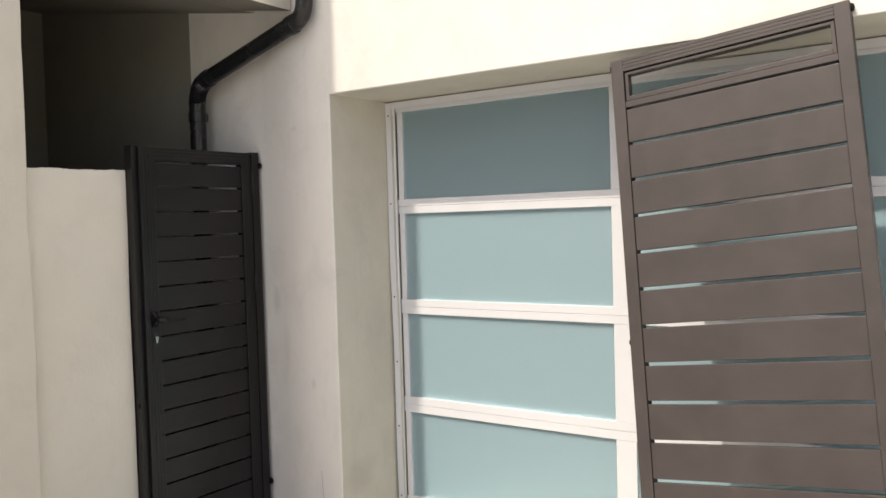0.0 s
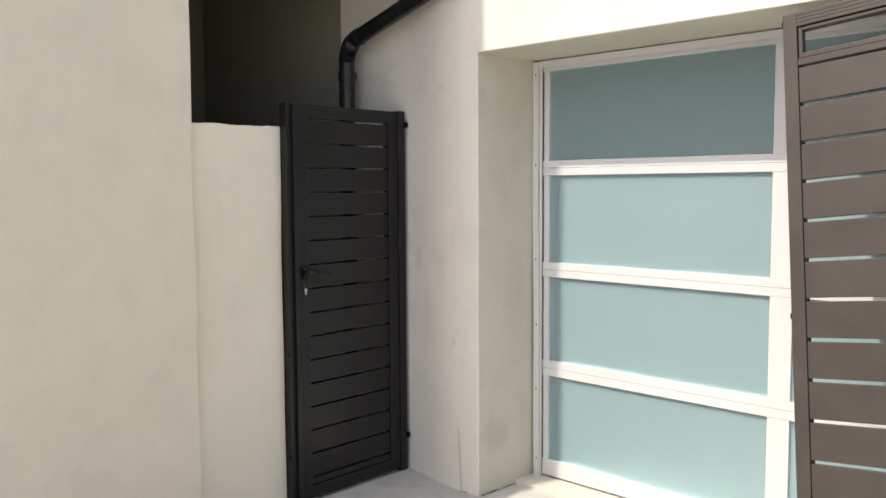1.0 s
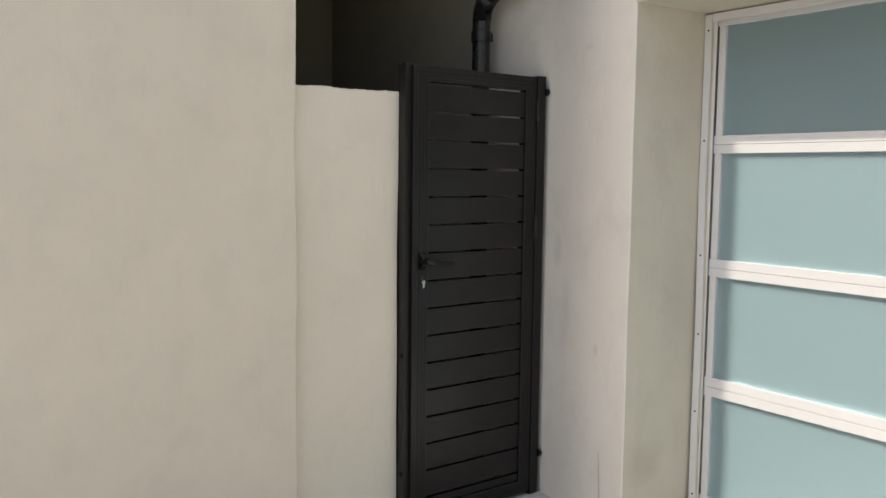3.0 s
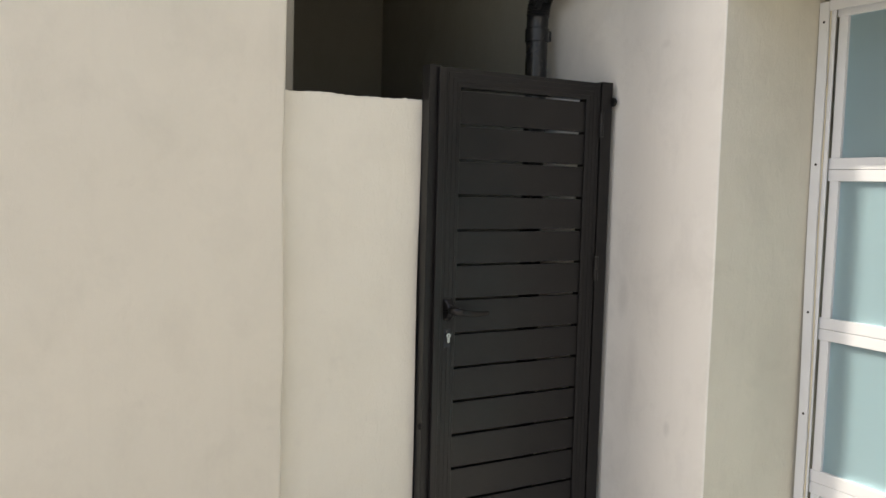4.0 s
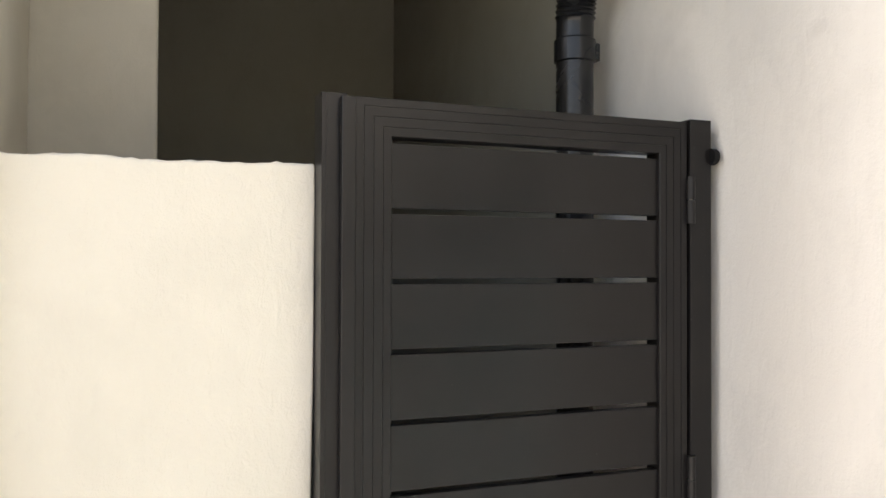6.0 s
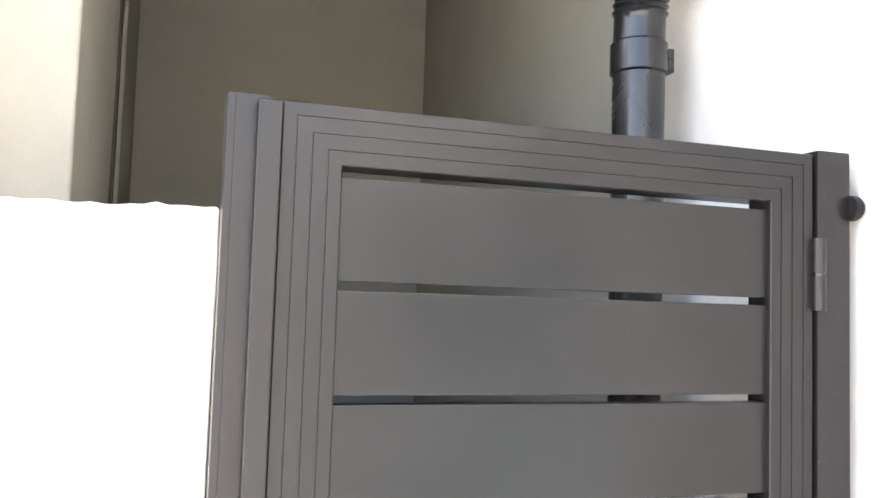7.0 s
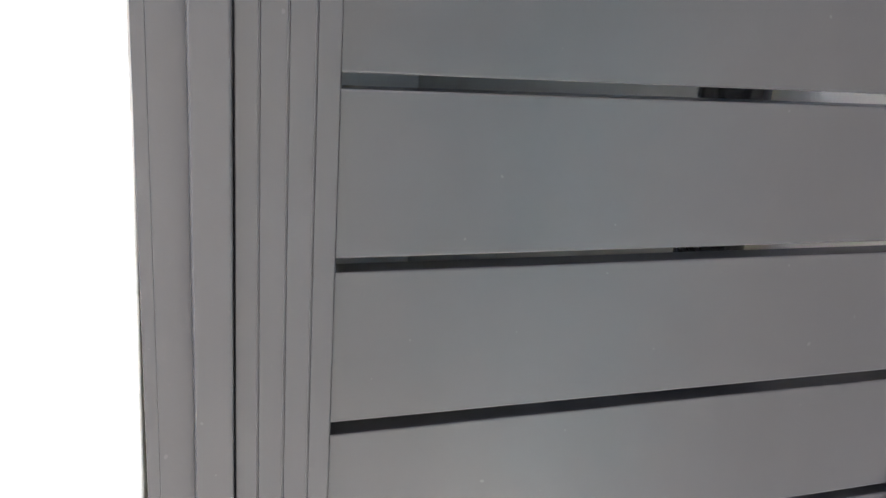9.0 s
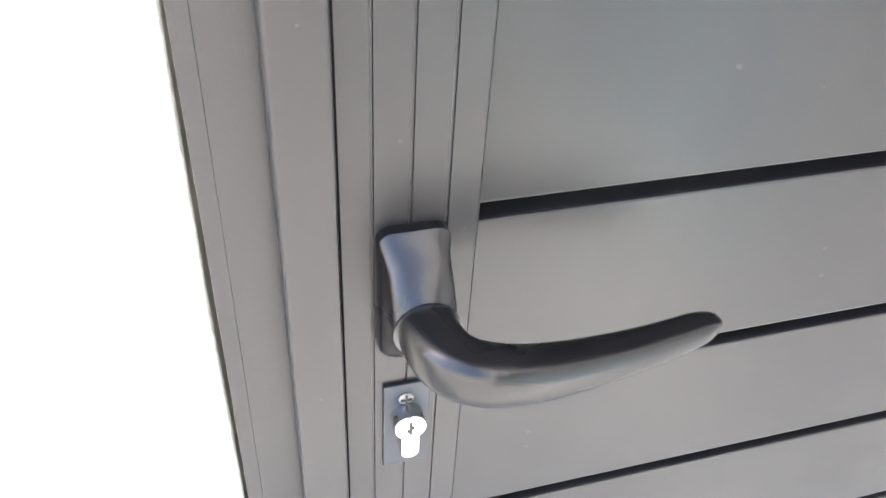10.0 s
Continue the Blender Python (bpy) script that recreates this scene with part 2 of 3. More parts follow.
def facade():
    outline = [(2.6, -0.05), (2.6, 3.5), (-9, 3.5), (-9, -0.05), (OPEN_END, -0.05), (OPEN_END, HEAD), (REVEAL, HEAD), (REVEAL, -0.05)]
    bm = bmesh.new()
    front = [bm.verts.new((FACE, y, z)) for y, z in outline]
    back = [bm.verts.new((DOOR + 0.12, y, z)) for y, z in outline]
    bm.faces.new(front)
    bm.faces.new(back[::-1])
    n = len(outline)
    for i in range(n):
        bm.faces.new((front[i], back[i], back[(i + 1) % n], front[(i + 1) % n]))
    bmesh.ops.recalc_face_normals(bm, faces=bm.faces)
    edges = []
    for e in bm.edges:
        a, b = e.verts
        if abs(a.co.x - FACE) < 1e-5 and abs(b.co.x - FACE) < 1e-5:
            if all(abs(v.co.y - REVEAL) < 1e-5 for v in (a, b)) or all(abs(v.co.z - HEAD) < 1e-5 for v in (a, b)):
                edges.append(e)
    bmesh.ops.bevel(bm, geom=edges, offset=0.006, segments=4, affect="EDGES", profile=0.5)
    for y in [-0.44 + 0.04 * i for i in range(14)] + [0.56]:
        bmesh.ops.bisect_plane(bm, geom=bm.verts[:] + bm.edges[:] + bm.faces[:], plane_co=(0, y, 0), plane_no=(0, 1, 0))
    for z in [0.1 + 0.18 * i for i in range(12)]:
        bmesh.ops.bisect_plane(bm, geom=bm.verts[:] + bm.edges[:] + bm.faces[:], plane_co=(0, 0, z), plane_no=(0, 0, 1))
    for v in bm.verts:
        if v.co.x < FACE + 0.02:
            y = v.co.y
            u = min(1.0, max(0.0, (y + 0.42) / 0.47))
            v.co.x += 0.07 * u * u * (3 - 2 * u)
            if abs(y - REVEAL) < 0.015:
                v.co += Vector((0.003 * noise.noise((0, 0, v.co.z * 3.1)), 0.003 * noise.noise((5, 0, v.co.z * 2.7)), 0))
    for v in bm.verts:
        if v.co.x > FACE + 0.05 and abs(v.co.y - REVEAL) < 0.02:
            v.co.y -= 0.075 * (v.co.x - FACE)
    ob = tagged(link("wall_facade", bm, PLASTER, smooth=True), "off-white plastered house wall with a garage opening", "wall", kind="structure")
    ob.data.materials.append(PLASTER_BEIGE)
    ob.data.materials.append(PLASTER_PASSAGE_SHADE)
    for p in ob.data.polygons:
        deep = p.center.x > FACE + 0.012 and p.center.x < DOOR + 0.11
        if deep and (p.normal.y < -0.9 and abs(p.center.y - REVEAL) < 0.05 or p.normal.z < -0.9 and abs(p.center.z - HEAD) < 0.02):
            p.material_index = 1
        # Beyond the pipe the wall takes the plaster darkened for passage shade.
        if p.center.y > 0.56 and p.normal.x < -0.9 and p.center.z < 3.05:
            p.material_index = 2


facade()


# ---- near wall, garden wall and alcove ----
def soft_block(name, x0, x1, y0, y1, z0, z1, mat, label, bevel, cuts, wobble=0.004, category="wall", ripple=0.0):
    bm = box(x0, x1, y0, y1, z0, z1, bevel, 4)
    for axis, ticks in cuts.items():
        for c in ticks:
            co, no = [0, 0, 0], [0, 0, 0]
            co["xyz".index(axis)], no["xyz".index(axis)] = c, 1
            bmesh.ops.bisect_plane(bm, geom=bm.verts[:] + bm.edges[:] + bm.faces[:], plane_co=co, plane_no=no)
    jitter(bm, wobble, 2.3)
    if ripple:
        jitter(bm, ripple, 6.5)
    return tagged(link(name, bm, mat, smooth=True), label, category, kind="structure")


WALL_TOP = 2.58
soft_block("wall_near", -7.0, -0.488, 0.003, 0.702, -0.05, WALL_TOP, PLASTER_CREAM, "beige plastered house wall with a rounded corner",
           0.012, {"z": [i * 0.07 for i in range(1, 37)]}, 0.006, ripple=0.0035)


def garden_wall():
    bm = box(-0.496, 0.004, 0.052, 0.2, -0.05, 1.882, 0.005, 3)
    for axis, ticks in ((0, [-0.4945 + i * 0.0124 for i in range(1, 40)]), (2, [i * 0.06 for i in range(1, 31)] + [1.855, 1.867])):
        for c in ticks:
            co, no = [0, 0, 0], [0, 0, 0]
            co[axis], no[axis] = c, 1
            bmesh.ops.bisect_plane(bm, geom=bm.verts[:] + bm.edges[:] + bm.faces[:], plane_co=co, plane_no=no)
    for v in bm.verts:
        c = v.co.copy()
        v.co += noise.noise_vector(c * 2.3) * 0.004
        if c.z > 1.873:
            v.co.z += 0.005 * noise.noise(c * 9) + 0.0045 * max(0.0, noise.noise(c * 47)) + 0.004 * max(0.0, noise.noise(c * 90))
            v.co.y += 0.002 * noise.noise(c * 33)
        if c.x > -0.03 and c.y < 0.06:
            v.co.y -= 0.003 * max(0.0, noise.noise(c * 41))
    tagged(link("wall_garden", bm, PLASTER_GARDEN, smooth=True), "low cream plastered garden wall with an uneven top", "wall", kind="structure")


garden_wall()
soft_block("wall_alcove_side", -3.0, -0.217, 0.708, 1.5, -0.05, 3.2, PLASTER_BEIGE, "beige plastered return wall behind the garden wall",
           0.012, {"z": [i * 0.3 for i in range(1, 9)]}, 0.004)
# Jamb and back wall are coloured darker to carry the passage shade.
soft_block("wall_alcove_jamb", -3.0, -0.2, 1.555, 2.098, -0.05, 3.2, PLASTER_PASSAGE_SHADE, "plastered jamb at the passage end, colour darkened for shade",
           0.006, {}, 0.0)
soft_block("wall_alcove_back", -3.0, 1.25, 2.1, 2.3, -0.05, 3.3, PLASTER_PASSAGE_SHADE, "plastered back wall of the covered passage, colour darkened for shade",
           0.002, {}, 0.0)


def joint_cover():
    # Solid dark strip; its colour stands for the shade inside the joint.
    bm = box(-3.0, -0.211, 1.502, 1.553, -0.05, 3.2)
    tagged(link("trim_joint", bm, CRACK_JOINT_SHADE), "solid dark strip put in for the shade of a wall joint", "trim", kind="structure")


joint_cover()


def soffit():
    """The slab over the passage, rising towards the back, with a strip that stands out over the gate."""
    bm = bmesh.new()
    for x0, x1, prof in ((-0.48, 0.81, ((0.012, 2.757), (2.098, 3.1), (2.098, 3.35), (0.012, 3.0))), (0.1, 0.738, ((-0.335, 2.7), (0.011, 2.757), (0.011, 3.0), (-0.335, 2.99)))):
        a, b = [[bm.verts.new((x, y, z)) for y, z in prof] for x in (x0, x1)]
        bm.faces.new(a)
        bm.faces.new(b[::-1])
        for i in range(4):
            bm.faces.new((a[i], b[i], b[(i + 1) % 4], a[(i + 1) % 4]))
    ob = tagged(link("ceiling", bm, PLASTER_CREAM), "cream plastered slab over the gate passage, underside darkened for shade", "ceiling", kind="structure")
    ob.data.materials.append(PLASTER_PASSAGE_SHADE)
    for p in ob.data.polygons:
        # Undersides get the shade-darkened plaster, the fascia stays cream.
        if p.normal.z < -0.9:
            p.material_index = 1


soffit()
# Unseen block, added so its shadow edge falls at the pier corner.
soft_block("shade_block_upper", -2.26, 0.738, 0.425, 2.298, 3.352, 7.2, PLASTER, "unseen plain block added over the passage to shade the pier", 0.01, {}, 0.0)


# Unseen wall, added for warm bounce and a darker horizon in reflections.
soft_block("bounce_wall_unseen", -22.0, 8.0, -13.4, -13.0, -0.05, 4.6, PLASTER_CREAM, "unseen plain wall added across the yard for bounced light", 0.01, {}, 0.0)


# ---- cracks where walls meet the floor ----
def crack(name, points, width, label):
    bm = bmesh.new()
    last = None
    random.seed(4)
    for i in range(len(points) - 1):
        p, q = Vector(points[i]), Vector(points[i + 1])
        n = max(2, int((q - p).length / 0.012))
        side = (q - p).cross(Vector((0, 0, 1))).normalized()
        for k in range(n + 1):
            c = p.lerp(q, k / n) + side * random.uniform(-0.003, 0.003)
            w = width * random.uniform(0.15, 1.0)
            pair = [bm.verts.new(c - side * w), bm.verts.new(c + side * w)]
            if last and k and noise.noise(c * 17) > -0.08:
                bm.faces.new((last[0], last[1], pair[1], pair[0]))
            last = pair
    ob = tagged(link(name, bm, CRACK_JOINT_SHADE), label, "crack", kind="structure")
    return ob


crack("trim_crack", [(-0.9, 0.001, 0.004), (-0.48, 0.003, 0.004), (-0.478, 0.044, 0.004), (-0.005, 0.045, 0.004)], 0.005, "thin dark crack along the wall foot")
crack("trim_crack", [(0.735, -0.46, 0.004), (0.735, -0.576, 0.004), (0.95, -0.592, 0.004), (1.14, -0.607, 0.004)], 0.007, "thin dark crack along the pier foot")


def pier_crack():
    bm = bmesh.new()
    rows = []
    for k in range(24):
        z = 0.004 + 0.33 * k / 23
        y = -0.457 + 0.018 * (z / 0.33) + 0.003 * noise.noise((0, 3, z * 30))
        w = 0.002 + 0.002 * abs(noise.noise((7, 0, z * 21)))
        rows.append([bm.verts.new((0.7385, y + a, z)) for a in (-w, w)])
    for a, b in zip(rows, rows[1:]):
        bm.faces.new((a[0], a[1], b[1], b[0]))
    tagged(link("trim_crack", bm, plaster("crack_grey", (0.55, 0.525, 0.47), (0.48, 0.455, 0.4))), "thin grey crack in the plaster above the floor", "crack", kind="structure")


pier_crack()


# ---- garage door ----
COLS = [(-1.873, -0.694), (-3.15, -1.97), (-4.426, -3.247)]
ROWS = [(0.12, 0.577), (0.66, 1.109), (1.186, 1.645), (1.722, 2.186)]


def garage_door():
    g = thing("garage_door", (DOOR, -2.55, 0), "white aluminium garage door with frosted blue-green glass panes, closed", "garage door")
    x0, x1 = DOOR - 0.02, DOOR + 0.03
    zs = [(0.032, 0.12), (0.577, 0.66), (1.109, 1.186), (1.645, 1.722), (2.186, 2.24)]
    for z0, z1 in zs:
        if z0 in (0.032, 2.186):
            part("rail", box(x0, x1, -4.5, -0.654, z0, z1, 0.002), WHITE_PAINT, g)
        else:
            mid = (z0 + z1) / 2
            part("rail", box(x0, x1, -4.5, -0.654, z0, mid - 0.0006, 0.002), WHITE_PAINT, g)
            part("rail", box(x0, x1, -4.5, -0.654, mid + 0.0006, z1, 0.002), WHITE_PAINT, g)
    for r, (z0, z1) in enumerate(ROWS):
        for y0, y1 in ((-0.694, -0.654), (-1.97, -1.873), (-3.247, -3.15), (-4.5, -4.426)):
            part("stile", box(x0 + 0.001, x1 - 0.001, y0, y1 if y1 < -0.7 else -0.662, z0, z1, 0.002), WHITE_PAINT, g)
        for y0, y1 in COLS:
            p = part("pane", box(DOOR - 0.006, DOOR, y0 - 0.004, y1 + 0.004, z0 - 0.004, z1 + 0.004), FROSTED, g, "frosted blue-green glass")
            p.visible_shadow = False
    part("bottom_seal", box(DOOR - 0.005, DOOR + 0.02, -4.5, -0.656, 0.0235, 0.032), RUBBER, g)
    return g


garage_door()


def door_frame():
    f = thing("door_frame", (1.16, -0.6, 0), "white metal angle frame screwed round the garage opening", "door frame", kind="structure")
    def lean(z):
        """The angle was fixed a little out of plumb and waves."""
        return -0.016 * (1 - z / 2.24) + 0.0025 * math.sin(z * 5.3)

    bm = box(DOOR - 0.045, DOOR - 0.041, -0.639, -0.603, 0.02, 2.236, 0.001)
    for i in range(1, 24):
        bmesh.ops.bisect_plane(bm, geom=bm.verts[:] + bm.edges[:] + bm.faces[:], plane_co=(0, 0, i * 0.093), plane_no=(0, 0, 1))
    for v in bm.verts:
        v.co.y += lean(v.co.z)
    part("flange", bm, WHITE_PAINT, f)
    part("channel", box(DOOR - 0.036, DOOR - 0.03, -0.66, -0.63, 0.02, 2.236, 0.001), WHITE_PAINT, f)
    part("sealant", tube([(DOOR - 0.039, -0.642 + lean(0.03 + i * 0.055), 0.03 + i * 0.055) for i in range(41)], [0.0025 + 0.0014 * noise.noise((i * 0.7, 0, 0)) for i in range(41)], 6), SEALANT, f)
    part("head_flange", box(DOOR - 0.045, DOOR - 0.041, -4.56, -0.6425, 2.204, 2.238, 0.001), WHITE_PAINT, f)
    for z in (0.12, 0.5, 0.85, 1.2, 1.7, 2.17):
        part("screw", disc((DOOR - 0.045, -0.622 + lean(z), z), (-1, 0, 0), 0.0045, 0.0008, 12, 0.001), DARK_HOLE, f, "dark screw head")


door_frame()


def sill():
    bm = box(1.02, DOOR + 0.28, OPEN_END + 0.005, REVEAL - 0.006, -0.03, 0.022, 0.006)
    tagged(link("sill", bm, plaster("sill_cement", (0.7, 0.67, 0.6), (0.6, 0.57, 0.5), 1.4)), "pale cement threshold under the garage door", "sill", kind="structure")


sill()


def garage_room():
    """Plain unseen shell added behind the door, dark so the panes glow less."""
    bm = bmesh.new()
    box(4.5, 4.6, -5, 0, 0.004, 2.6, bm=bm)
    box(1.302, 4.5, -5.1, -5.0, 0.004, 2.6, bm=bm)
    box(1.302, 4.5, 0.0, 0.1, 0.004, 2.6, bm=bm)
    tagged(link("wall_garage_room", bm, CEMENT_GARAGE), "unseen garage walls added behind the door, dark to dim the panes", "wall", kind="structure")
    tagged(link("ceiling_garage", box(1.302, 4.6, -5.1, 0.1, 2.602, 2.7), CEMENT_GARAGE), "unseen garage ceiling added behind the door", "ceiling", kind="structure")


garage_room()
# Unseen slab, added to cut the floor's glow through the panes.
tagged(link("floor_garage", box(1.47, 4.5, -5.0, 0.0, -0.03, 0.012), CEMENT_GARAGE), "unseen grey slab added behind the door to dim the panes", "floor", kind="structure")


# ---- the gate ----
Z1, PITCH, GAP = 1.9245, 0.12, 0.0095


def member(a_out, b_out, a_in, b_in, depth, grooves, y_front=0.0):
    """A mitred frame bar between two outer and two inner corners (x, z), with fine grooves along it and a closed back."""
    prof = [(0.0, 0.001), (0.001, 0.0)]
    for g in grooves:
        prof += [(g - 0.0008, 0.0), (g - 0.0004, 0.001), (g + 0.0004, 0.001), (g + 0.0008, 0.0)]
    width = (Vector(a_in) - Vector(a_out)).length / math.sqrt(2)
    prof += [(width - 0.0012, 0.0), (width, 0.0012), (width, depth), (0.0, depth)]
    bm = bmesh.new()
    ends = []
    for o, i in ((a_out, a_in), (b_out, b_in)):
        o, i = Vector(o), Vector(i)
        ring = []
        for d, y in prof:
            p = o.lerp(i, d / width)
            ring.append(bm.verts.new((p.x, y_front + y, p.y)))
        ends.append(ring)
    n = len(prof)
    for k in range(n):
        bm.faces.new((ends[0][k], ends[0][(k + 1) % n], ends[1][(k + 1) % n], ends[1][k]))
    bm.faces.new(ends[0])
    bm.faces.new(ends[1][::-1])
    return bm


def frame_bars(parent, mat, x0, x1, z0, z1, w, depth, grooves, names=("stile", "top_rail", "stile", "bottom_rail")):
    e = 0.00002
    o = [(x0, z0), (x0, z1), (x1, z1), (x1, z0)]
    i = [(x0 + w, z0 + w), (x0 + w, z1 - w), (x1 - w, z1 - w), (x1 - w, z0 + w)]
    for k in range(4):
        a, b = k, (k + 1) % 4
        s = [(Vector(p)) for p in (o[a], o[b], i[a], i[b])]
        d = (s[1] - s[0]).normalized() * e
        part(names[k], member(s[0] + d, s[1] - d, s[2] + d, s[3] - d, depth, grooves), mat, parent)


def slat_mesh(x0, x1, height, thick):
    bm = box(x0, x1, 0, thick, -height / 2, height / 2, 0.0016, 2)
    return bm


def lever_handle(parent):
    """Flared rose with a curved lever."""
    bm = bmesh.new()
    rings = []
    for y, hw, z0, z1, round_off in ((0.0, 0.0168, 1.128, 1.206, 0), (-0.006, 0.0168, 1.128, 1.206, 0), (-0.0078, 0.0158, 1.130, 1.2045, 0), (-0.0095, 0.0152, 1.133, 1.2015, 0.0),
                                     (-0.017, 0.0146, 1.138, 1.198, 0.1), (-0.0235, 0.0144, 1.142, 1.195, 0.35), (-0.0275, 0.0144, 1.145, 1.192, 0.7), (-0.0298, 0.0142, 1.148, 1.188, 1.0)):
        ring = []
        for sx, sz, a0 in ((1, 1, 0), (-1, 1, 90), (-1, -1, 180), (1, -1, 270)):
            rr = 0.007 if sz > 0 else 0.012
            cx, cz = sx * (hw - rr), (z1 - rr if sz > 0 else z0 + rr)
            for k in range(6):
                a = radians(a0 + 7.5 + k * 15)
                flat = Vector((0.0905 + cx + rr * math.cos(a), y, cz + rr * math.sin(a)))
                circle = Vector((0.0905 + 0.0146 * math.cos(a), y, 1.1695 + 0.0146 * math.sin(a)))
                ring.append(bm.verts.new(flat.lerp(circle, round_off)))
        rings.append(ring)
    for r0, r1 in zip(rings, rings[1:]):
        n = len(r0)
        for k in range(n):
            bm.faces.new((r0[k], r0[(k + 1) % n], r1[(k + 1) % n], r1[k]))
    bm.faces.new(rings[-1])
    bm.faces.new(rings[0][::-1])
    bmesh.ops.translate(bm, verts=bm.verts[:], vec=(0.0042, 0, 0.004))
    h = part("handle", bm, HANDLE_METAL, parent, "dark satin metal lever handle", smooth=True)
    part("collar", disc((0.0947, -0.0296, 1.1735), (0, -1, 0), 0.0153, 0.0016, 32), PIPE_PLASTIC, h, "black collar ring", smooth=True)
    path = bezier((0.0947, -0.0295, 1.1735), (0.0947, -0.054, 1.174), (0.104, -0.062, 1.1715), (0.137, -0.059, 1.1655), 14)
    path += bezier((0.137, -0.059, 1.1655), (0.166, -0.0555, 1.1603), (0.2, -0.051, 1.159), (0.2375, -0.043, 1.1605), 60)[1:]
    path = path[:40:2] + path[40:]
    n = len(path)
    radii = []
    for k in range(n):
        t = (path[k].x - path[0].x) / (path[-1].x - path[0].x)
        a = 0.0128 * (1 - t) + 0.0072 * t
        b = (0.0136 * (1 - t) + 0.0062 * t) * (0.96 + 0.04 * min(1.0, t * 8))
        end = max(0.0, (t - 0.86) / 0.14)
        s = max(1 - end ** 2.6, 0.0) ** 0.5 * 0.92 + 0.08
        radii.append((a * s, b * s))
    part("lever", tube(path, radii, 40, power=0.62), HANDLE_METAL, h, smooth=True)


def lock(parent):
    cx, cz, r = 0.0942, 1.0835, 0.0088
    plate = part("lock_plate", box(0.0818, 0.107, -0.0025, 0.0, 1.0415, 1.107, 0.0008), PLATE_METAL, parent, "grey metal lock plate")
    part("screw", disc((cx - 0.0005, -0.0025, 1.0965), (0, -1, 0), 0.0042, 0.0004, 20, 0.0012), RUST, plate)
    cross = box(cx - 0.0035, cx + 0.0025, -0.0045, -0.0034, 1.0959, 1.0971)
    box(cx - 0.0011, cx + 0.0001, -0.0044, -0.0034, 1.0935, 1.0995, bm=cross)
    part("screw_slot", cross, DARK_HOLE, plate)
    outline = []
    for k in range(25):
        a = radians(-55 + k * 290 / 24)
        outline.append((cx + r * math.cos(a), cz + r * math.sin(a)))
    for k in range(9):
        a = radians(180 + k * 180 / 8)
        outline.append((cx + 0.0051 * math.cos(a), cz - 0.0205 + 0.0051 * math.sin(a)))
    bm = bmesh.new()
    rings = [[bm.verts.new((cx + (x - cx) * s, y, cz + (z - cz) * s)) for x, z in outline] for y, s in ((0.0, 1.0), (-0.012, 1.0), (-0.0128, 0.95))]
    n = len(outline)
    for r0, r1 in zip(rings, rings[1:]):
        for k in range(n):
            bm.faces.new((r0[k], r0[(k + 1) % n], r1[(k + 1) % n], r1[k]))
    bm.faces.new(rings[-1])
    part("lock_cylinder", bm, NICKEL, plate, "shiny nickel key cylinder")
    key = box(cx - 0.0007, cx + 0.0007, -0.0133, -0.0130, cz - 0.0045, cz + 0.0045)
    box(cx + 0.0007, cx + 0.0019, -0.0133, -0.0130, cz - 0.0005, cz + 0.001, bm=key)
    box(cx - 0.0019, cx - 0.0007, -0.0133, -0.0130, cz - 0.0025, cz - 0.001, bm=key)
    part("keyway", key, DARK_HOLE, plate)


def gate():
    g = thing("gate", (0.395, 0.02, 0), "dark anthracite aluminium pedestrian gate with horizontal slats, closed", "gate")
    post = part("post", box(0.0147, 0.0495, 0.006, 0.06, 0.003, 1.998), GATE_PAINT, g)
    part("post_flange", box(0.0066, 0.01468, 0.0062, 0.058, 0.003, 1.998, 0.0004), GATE_PAINT, post)
    part("stop_strip", box(0.0365, 0.0608, -0.011, 0.0045, 0.02, 1.991, 0.0022, 3), GATE_PAINT, g)
    part("post", box(0.7375, 0.788, -0.004, 0.05, 0.003, 2.0, 0.002), GATE_PAINT, g)
    frame_bars(g, GATE_PAINT, 0.0622, 0.7325, 0.018, 1.994, 0.064, 0.042, (0.0148, 0.0318, 0.0485))
    me = None
    for k in range(1, 16):
        z = Z1 - PITCH * (k - 0.5)
        if me is None:
            s = part("slat", slat_mesh(0.1235, 0.6705, PITCH - GAP, 0.02), GATE_PAINT, g)
            me = s.data
        else:
            s = new("slat", me)
            s.parent = g
            s.matrix_parent_inverse = g.matrix_world.inverted()
        s.matrix_basis = Matrix.Translation((0, 0.008, z))
    part("kick_strip", box(0.1235, 0.6705, 0.008, 0.028, 0.0835, 0.1172, 0.0016), GATE_PAINT, g)
    for z0 in (1.795, 1.2515):
        h = part("hinge", disc((0.738, -0.005, z0), (0, 0, 1), 0.0085, 0.044, 20), GATE_PAINT, g, smooth=False)
        part("hinge_barrel", disc((0.738, -0.005, z0 + 0.0475), (0, 0, 1), 0.0085, 0.044, 20), GATE_PAINT, h)
        part("hinge_washer", disc((0.738, -0.005, z0 + 0.044), (0, 0, 1), 0.0075, 0.0035, 20), PIPE_PLASTIC, h)
    for z in (1.928, 0.2):
        part("wall_fixing", disc((0.784, -0.004, z), (1, 0, 0), 0.0165, 0.009, 28, 0.011), RUBBER, g, "black domed fixing cap", smooth=True)
    for z in (0.25, 0.77):
        part("wall_fixing", disc((0.0056, 0.018, z), (-1, 0, 0), 0.011, 0.002, 20, 0.004), RUBBER, g, "black domed fixing cap", smooth=True)
    lever_handle(g)
    lock(g)


gate()


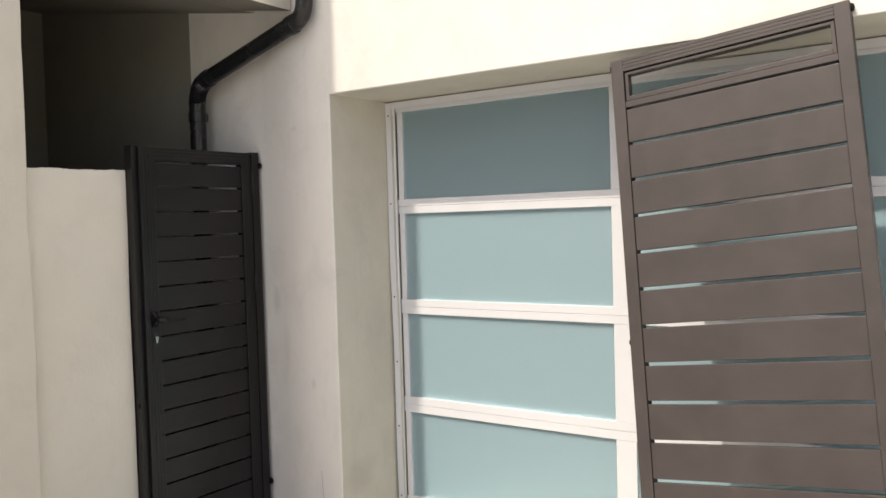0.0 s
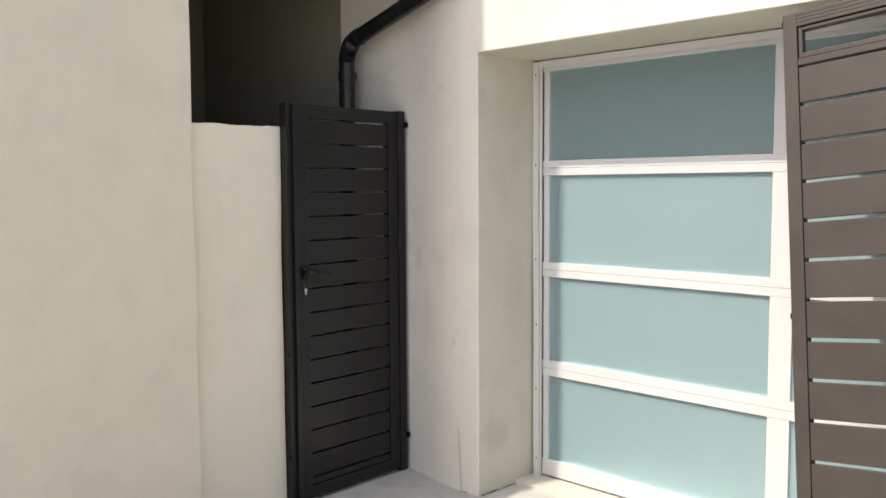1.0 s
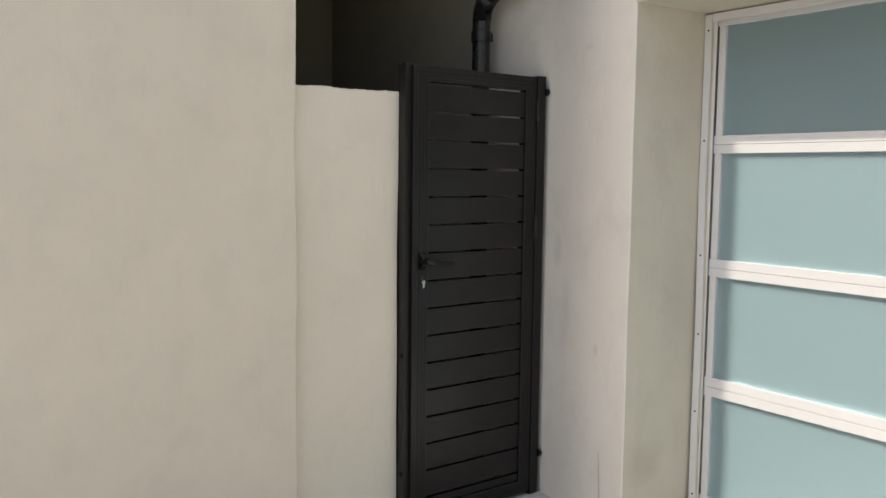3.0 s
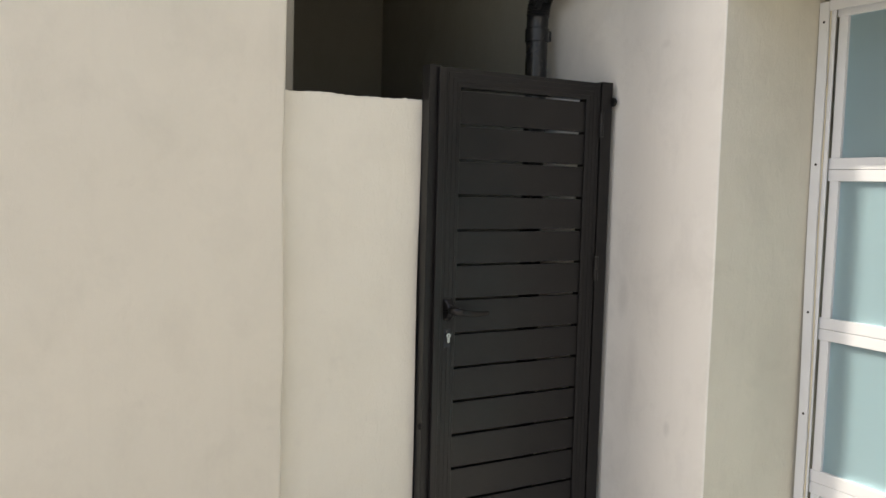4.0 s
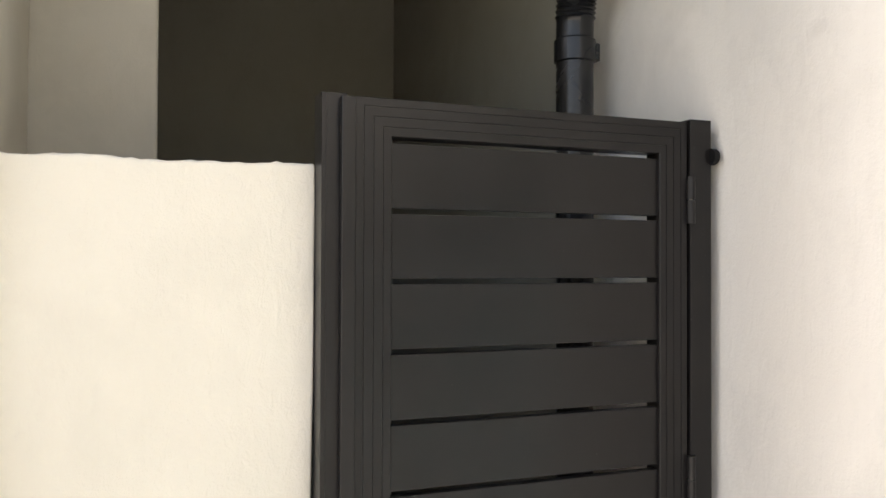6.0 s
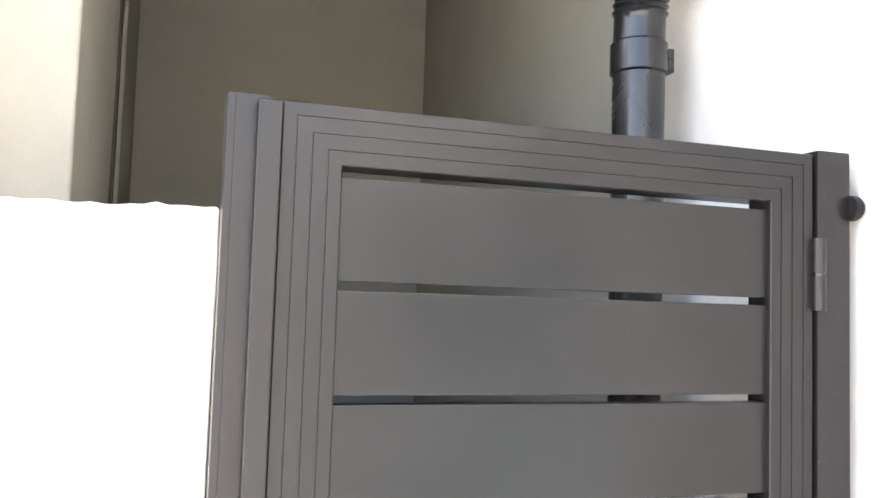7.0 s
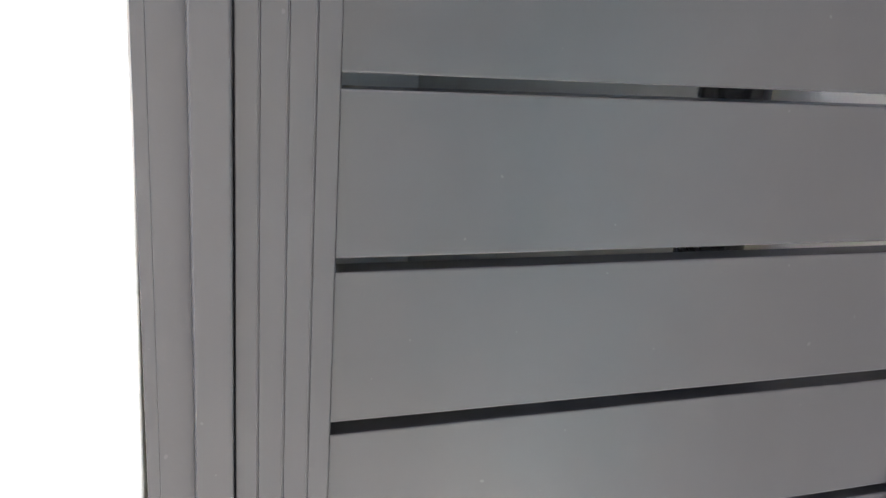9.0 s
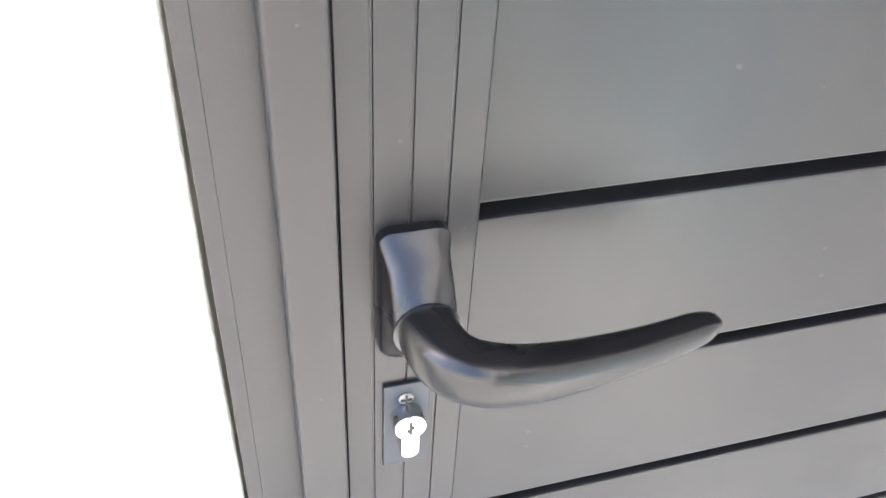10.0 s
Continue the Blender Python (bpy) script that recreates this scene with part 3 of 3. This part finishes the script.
# ---- the second leaf, leaning ----
def leaning_leaf():
    ex, ez = Vector((-0.0171, -0.9942, 0.1062)).normalized(), Vector((0.1274, 0.1032, 0.9865))
    n = ex.cross(ez).normalized()
    ez = n.cross(ex).normalized()
    m = Matrix((ex, -n, ez)).transposed().to_4x4()
    origin = Vector((0.6772, -2.1599, 1.8702))
    m.translation = origin
    g = thing("gate_leaf", origin, "brown-grey aluminium slatted gate leaf leaning crooked in front of the garage", "gate leaf")
    x0, x1, top, bottom = -0.042, 0.693, 0.296, -1.63
    mat = LEAF_PAINT
    before = set(bpy.data.objects)
    # stiles and rails in the leaf's own plane (x along, y back, z up)
    part("stile", box(x0, 0.0, 0.0, 0.042, bottom, top, 0.002), mat, g)
    part("stile", box(0.650, x1, 0.0, 0.042, bottom, top, 0.002), mat, g)
    zb = top
    for dz in (0.0112, 0.0114, 0.0114, 0.0112):
        part("top_rail", box(0.0, 0.650, 0.0005, 0.042, zb - dz + 0.001, zb, 0.0008), mat, g)
        zb -= dz
    part("rail", box(0.0, 0.650, 0.003, 0.04, 0.1285, 0.1485, 0.001), mat, g)
    # opening with its own slim frame
    for a, b, c, d in ((0.003, 0.014, 0.1505, 0.247), (0.637, 0.648, 0.1505, 0.247), (0.014, 0.637, 0.238, 0.247), (0.014, 0.637, 0.1505, 0.166)):
        part("vent_frame", box(a, b, 0.006, 0.034, c, d, 0.0015), mat, g)
    z = 0.1205
    while z - PITCH > bottom + 0.02:
        s = part("slat", box(0.0008, 0.6492, 0.006, 0.026, z - PITCH + 0.0112, z, 0.0016), mat, g)
        z -= PITCH
    part("bottom_rail", box(0.0, 0.650, 0.0, 0.042, bottom, z - 0.002, 0.002), mat, g)
    for x, zz, s in ((x0, 0.274, -1), (x0, -0.643, -1), (x1, 0.278, 1), (x1, -0.66, 1)):
        part("hinge_pin", disc((x, 0.02, zz), (s, 0, 0), 0.012, 0.004, 20, 0.006), RUBBER, g, "black domed fixing cap", smooth=True)
    for o in set(bpy.data.objects) - before:
        o.matrix_parent_inverse = Matrix()
    g.matrix_world = m @ Matrix.Scale(1.168, 4)


leaning_leaf()


# ---- rain pipe ----
def rain_pipe():
    r, px, py = 0.0445, 0.708, 0.385
    p = thing("rain_pipe", (px, py, 0.0), "black plastic rain pipe with bends on the plastered wall", "pipe")
    part("pipe_section", tube([(px, py, 0.004), (px, py, 2.2)], r, 36, caps=True), PIPE_PLASTIC, p, smooth=True)
    part("socket", tube([(px, py, 2.193), (px, py, 2.196), (px, py, 2.246), (px, py, 2.25)], [r + 0.001, r + 0.005, r + 0.005, r + 0.001], 36), PIPE_PLASTIC, p, smooth=True)
    part("clip", box(px + r + 0.003, px + r + 0.014, py - 0.02, py + 0.01, 2.2, 2.243, 0.003), PIPE_PLASTIC, p)
    low = bezier((px, py, 2.248), (px, py, 2.35), (px - 0.003, py - 0.02, 2.392), (px - 0.008, py - 0.1, 2.42), 36)
    radii = [r * (1.0 + 0.09 * (i % 2)) if 6 < i < 32 else r for i in range(len(low))]
    part("lower_bend", tube(low, radii, 36), PIPE_PLASTIC, p, smooth=True)
    a, b = Vector((px - 0.0075, py - 0.09, 2.417)), Vector((0.688, -0.4, 2.612))
    d = (b - a).normalized()
    part("pipe_section", tube([a, b], r * 0.98, 36), PIPE_PLASTIC, p, smooth=True)
    up = bezier(b - d * 0.02, b + d * 0.07, (0.686, -0.482, 2.66), (0.686, -0.482, 2.75), 12)
    part("upper_bend", tube(up, r * 0.97, 36), PIPE_PLASTIC, p, smooth=True)
    part("pipe_section", tube([(0.686, -0.482, 2.745), (0.686, -0.482, 3.45)], r * 0.95, 36), PIPE_PLASTIC, p, smooth=True)
    for c in (b - d * 0.01, a + d * 0.02):
        part("socket", tube([c - d * 0.02, c - d * 0.018, c + d * 0.018, c + d * 0.02], [r, r + 0.004, r + 0.004, r], 36), PIPE_PLASTIC, p, smooth=True)


rain_pipe()
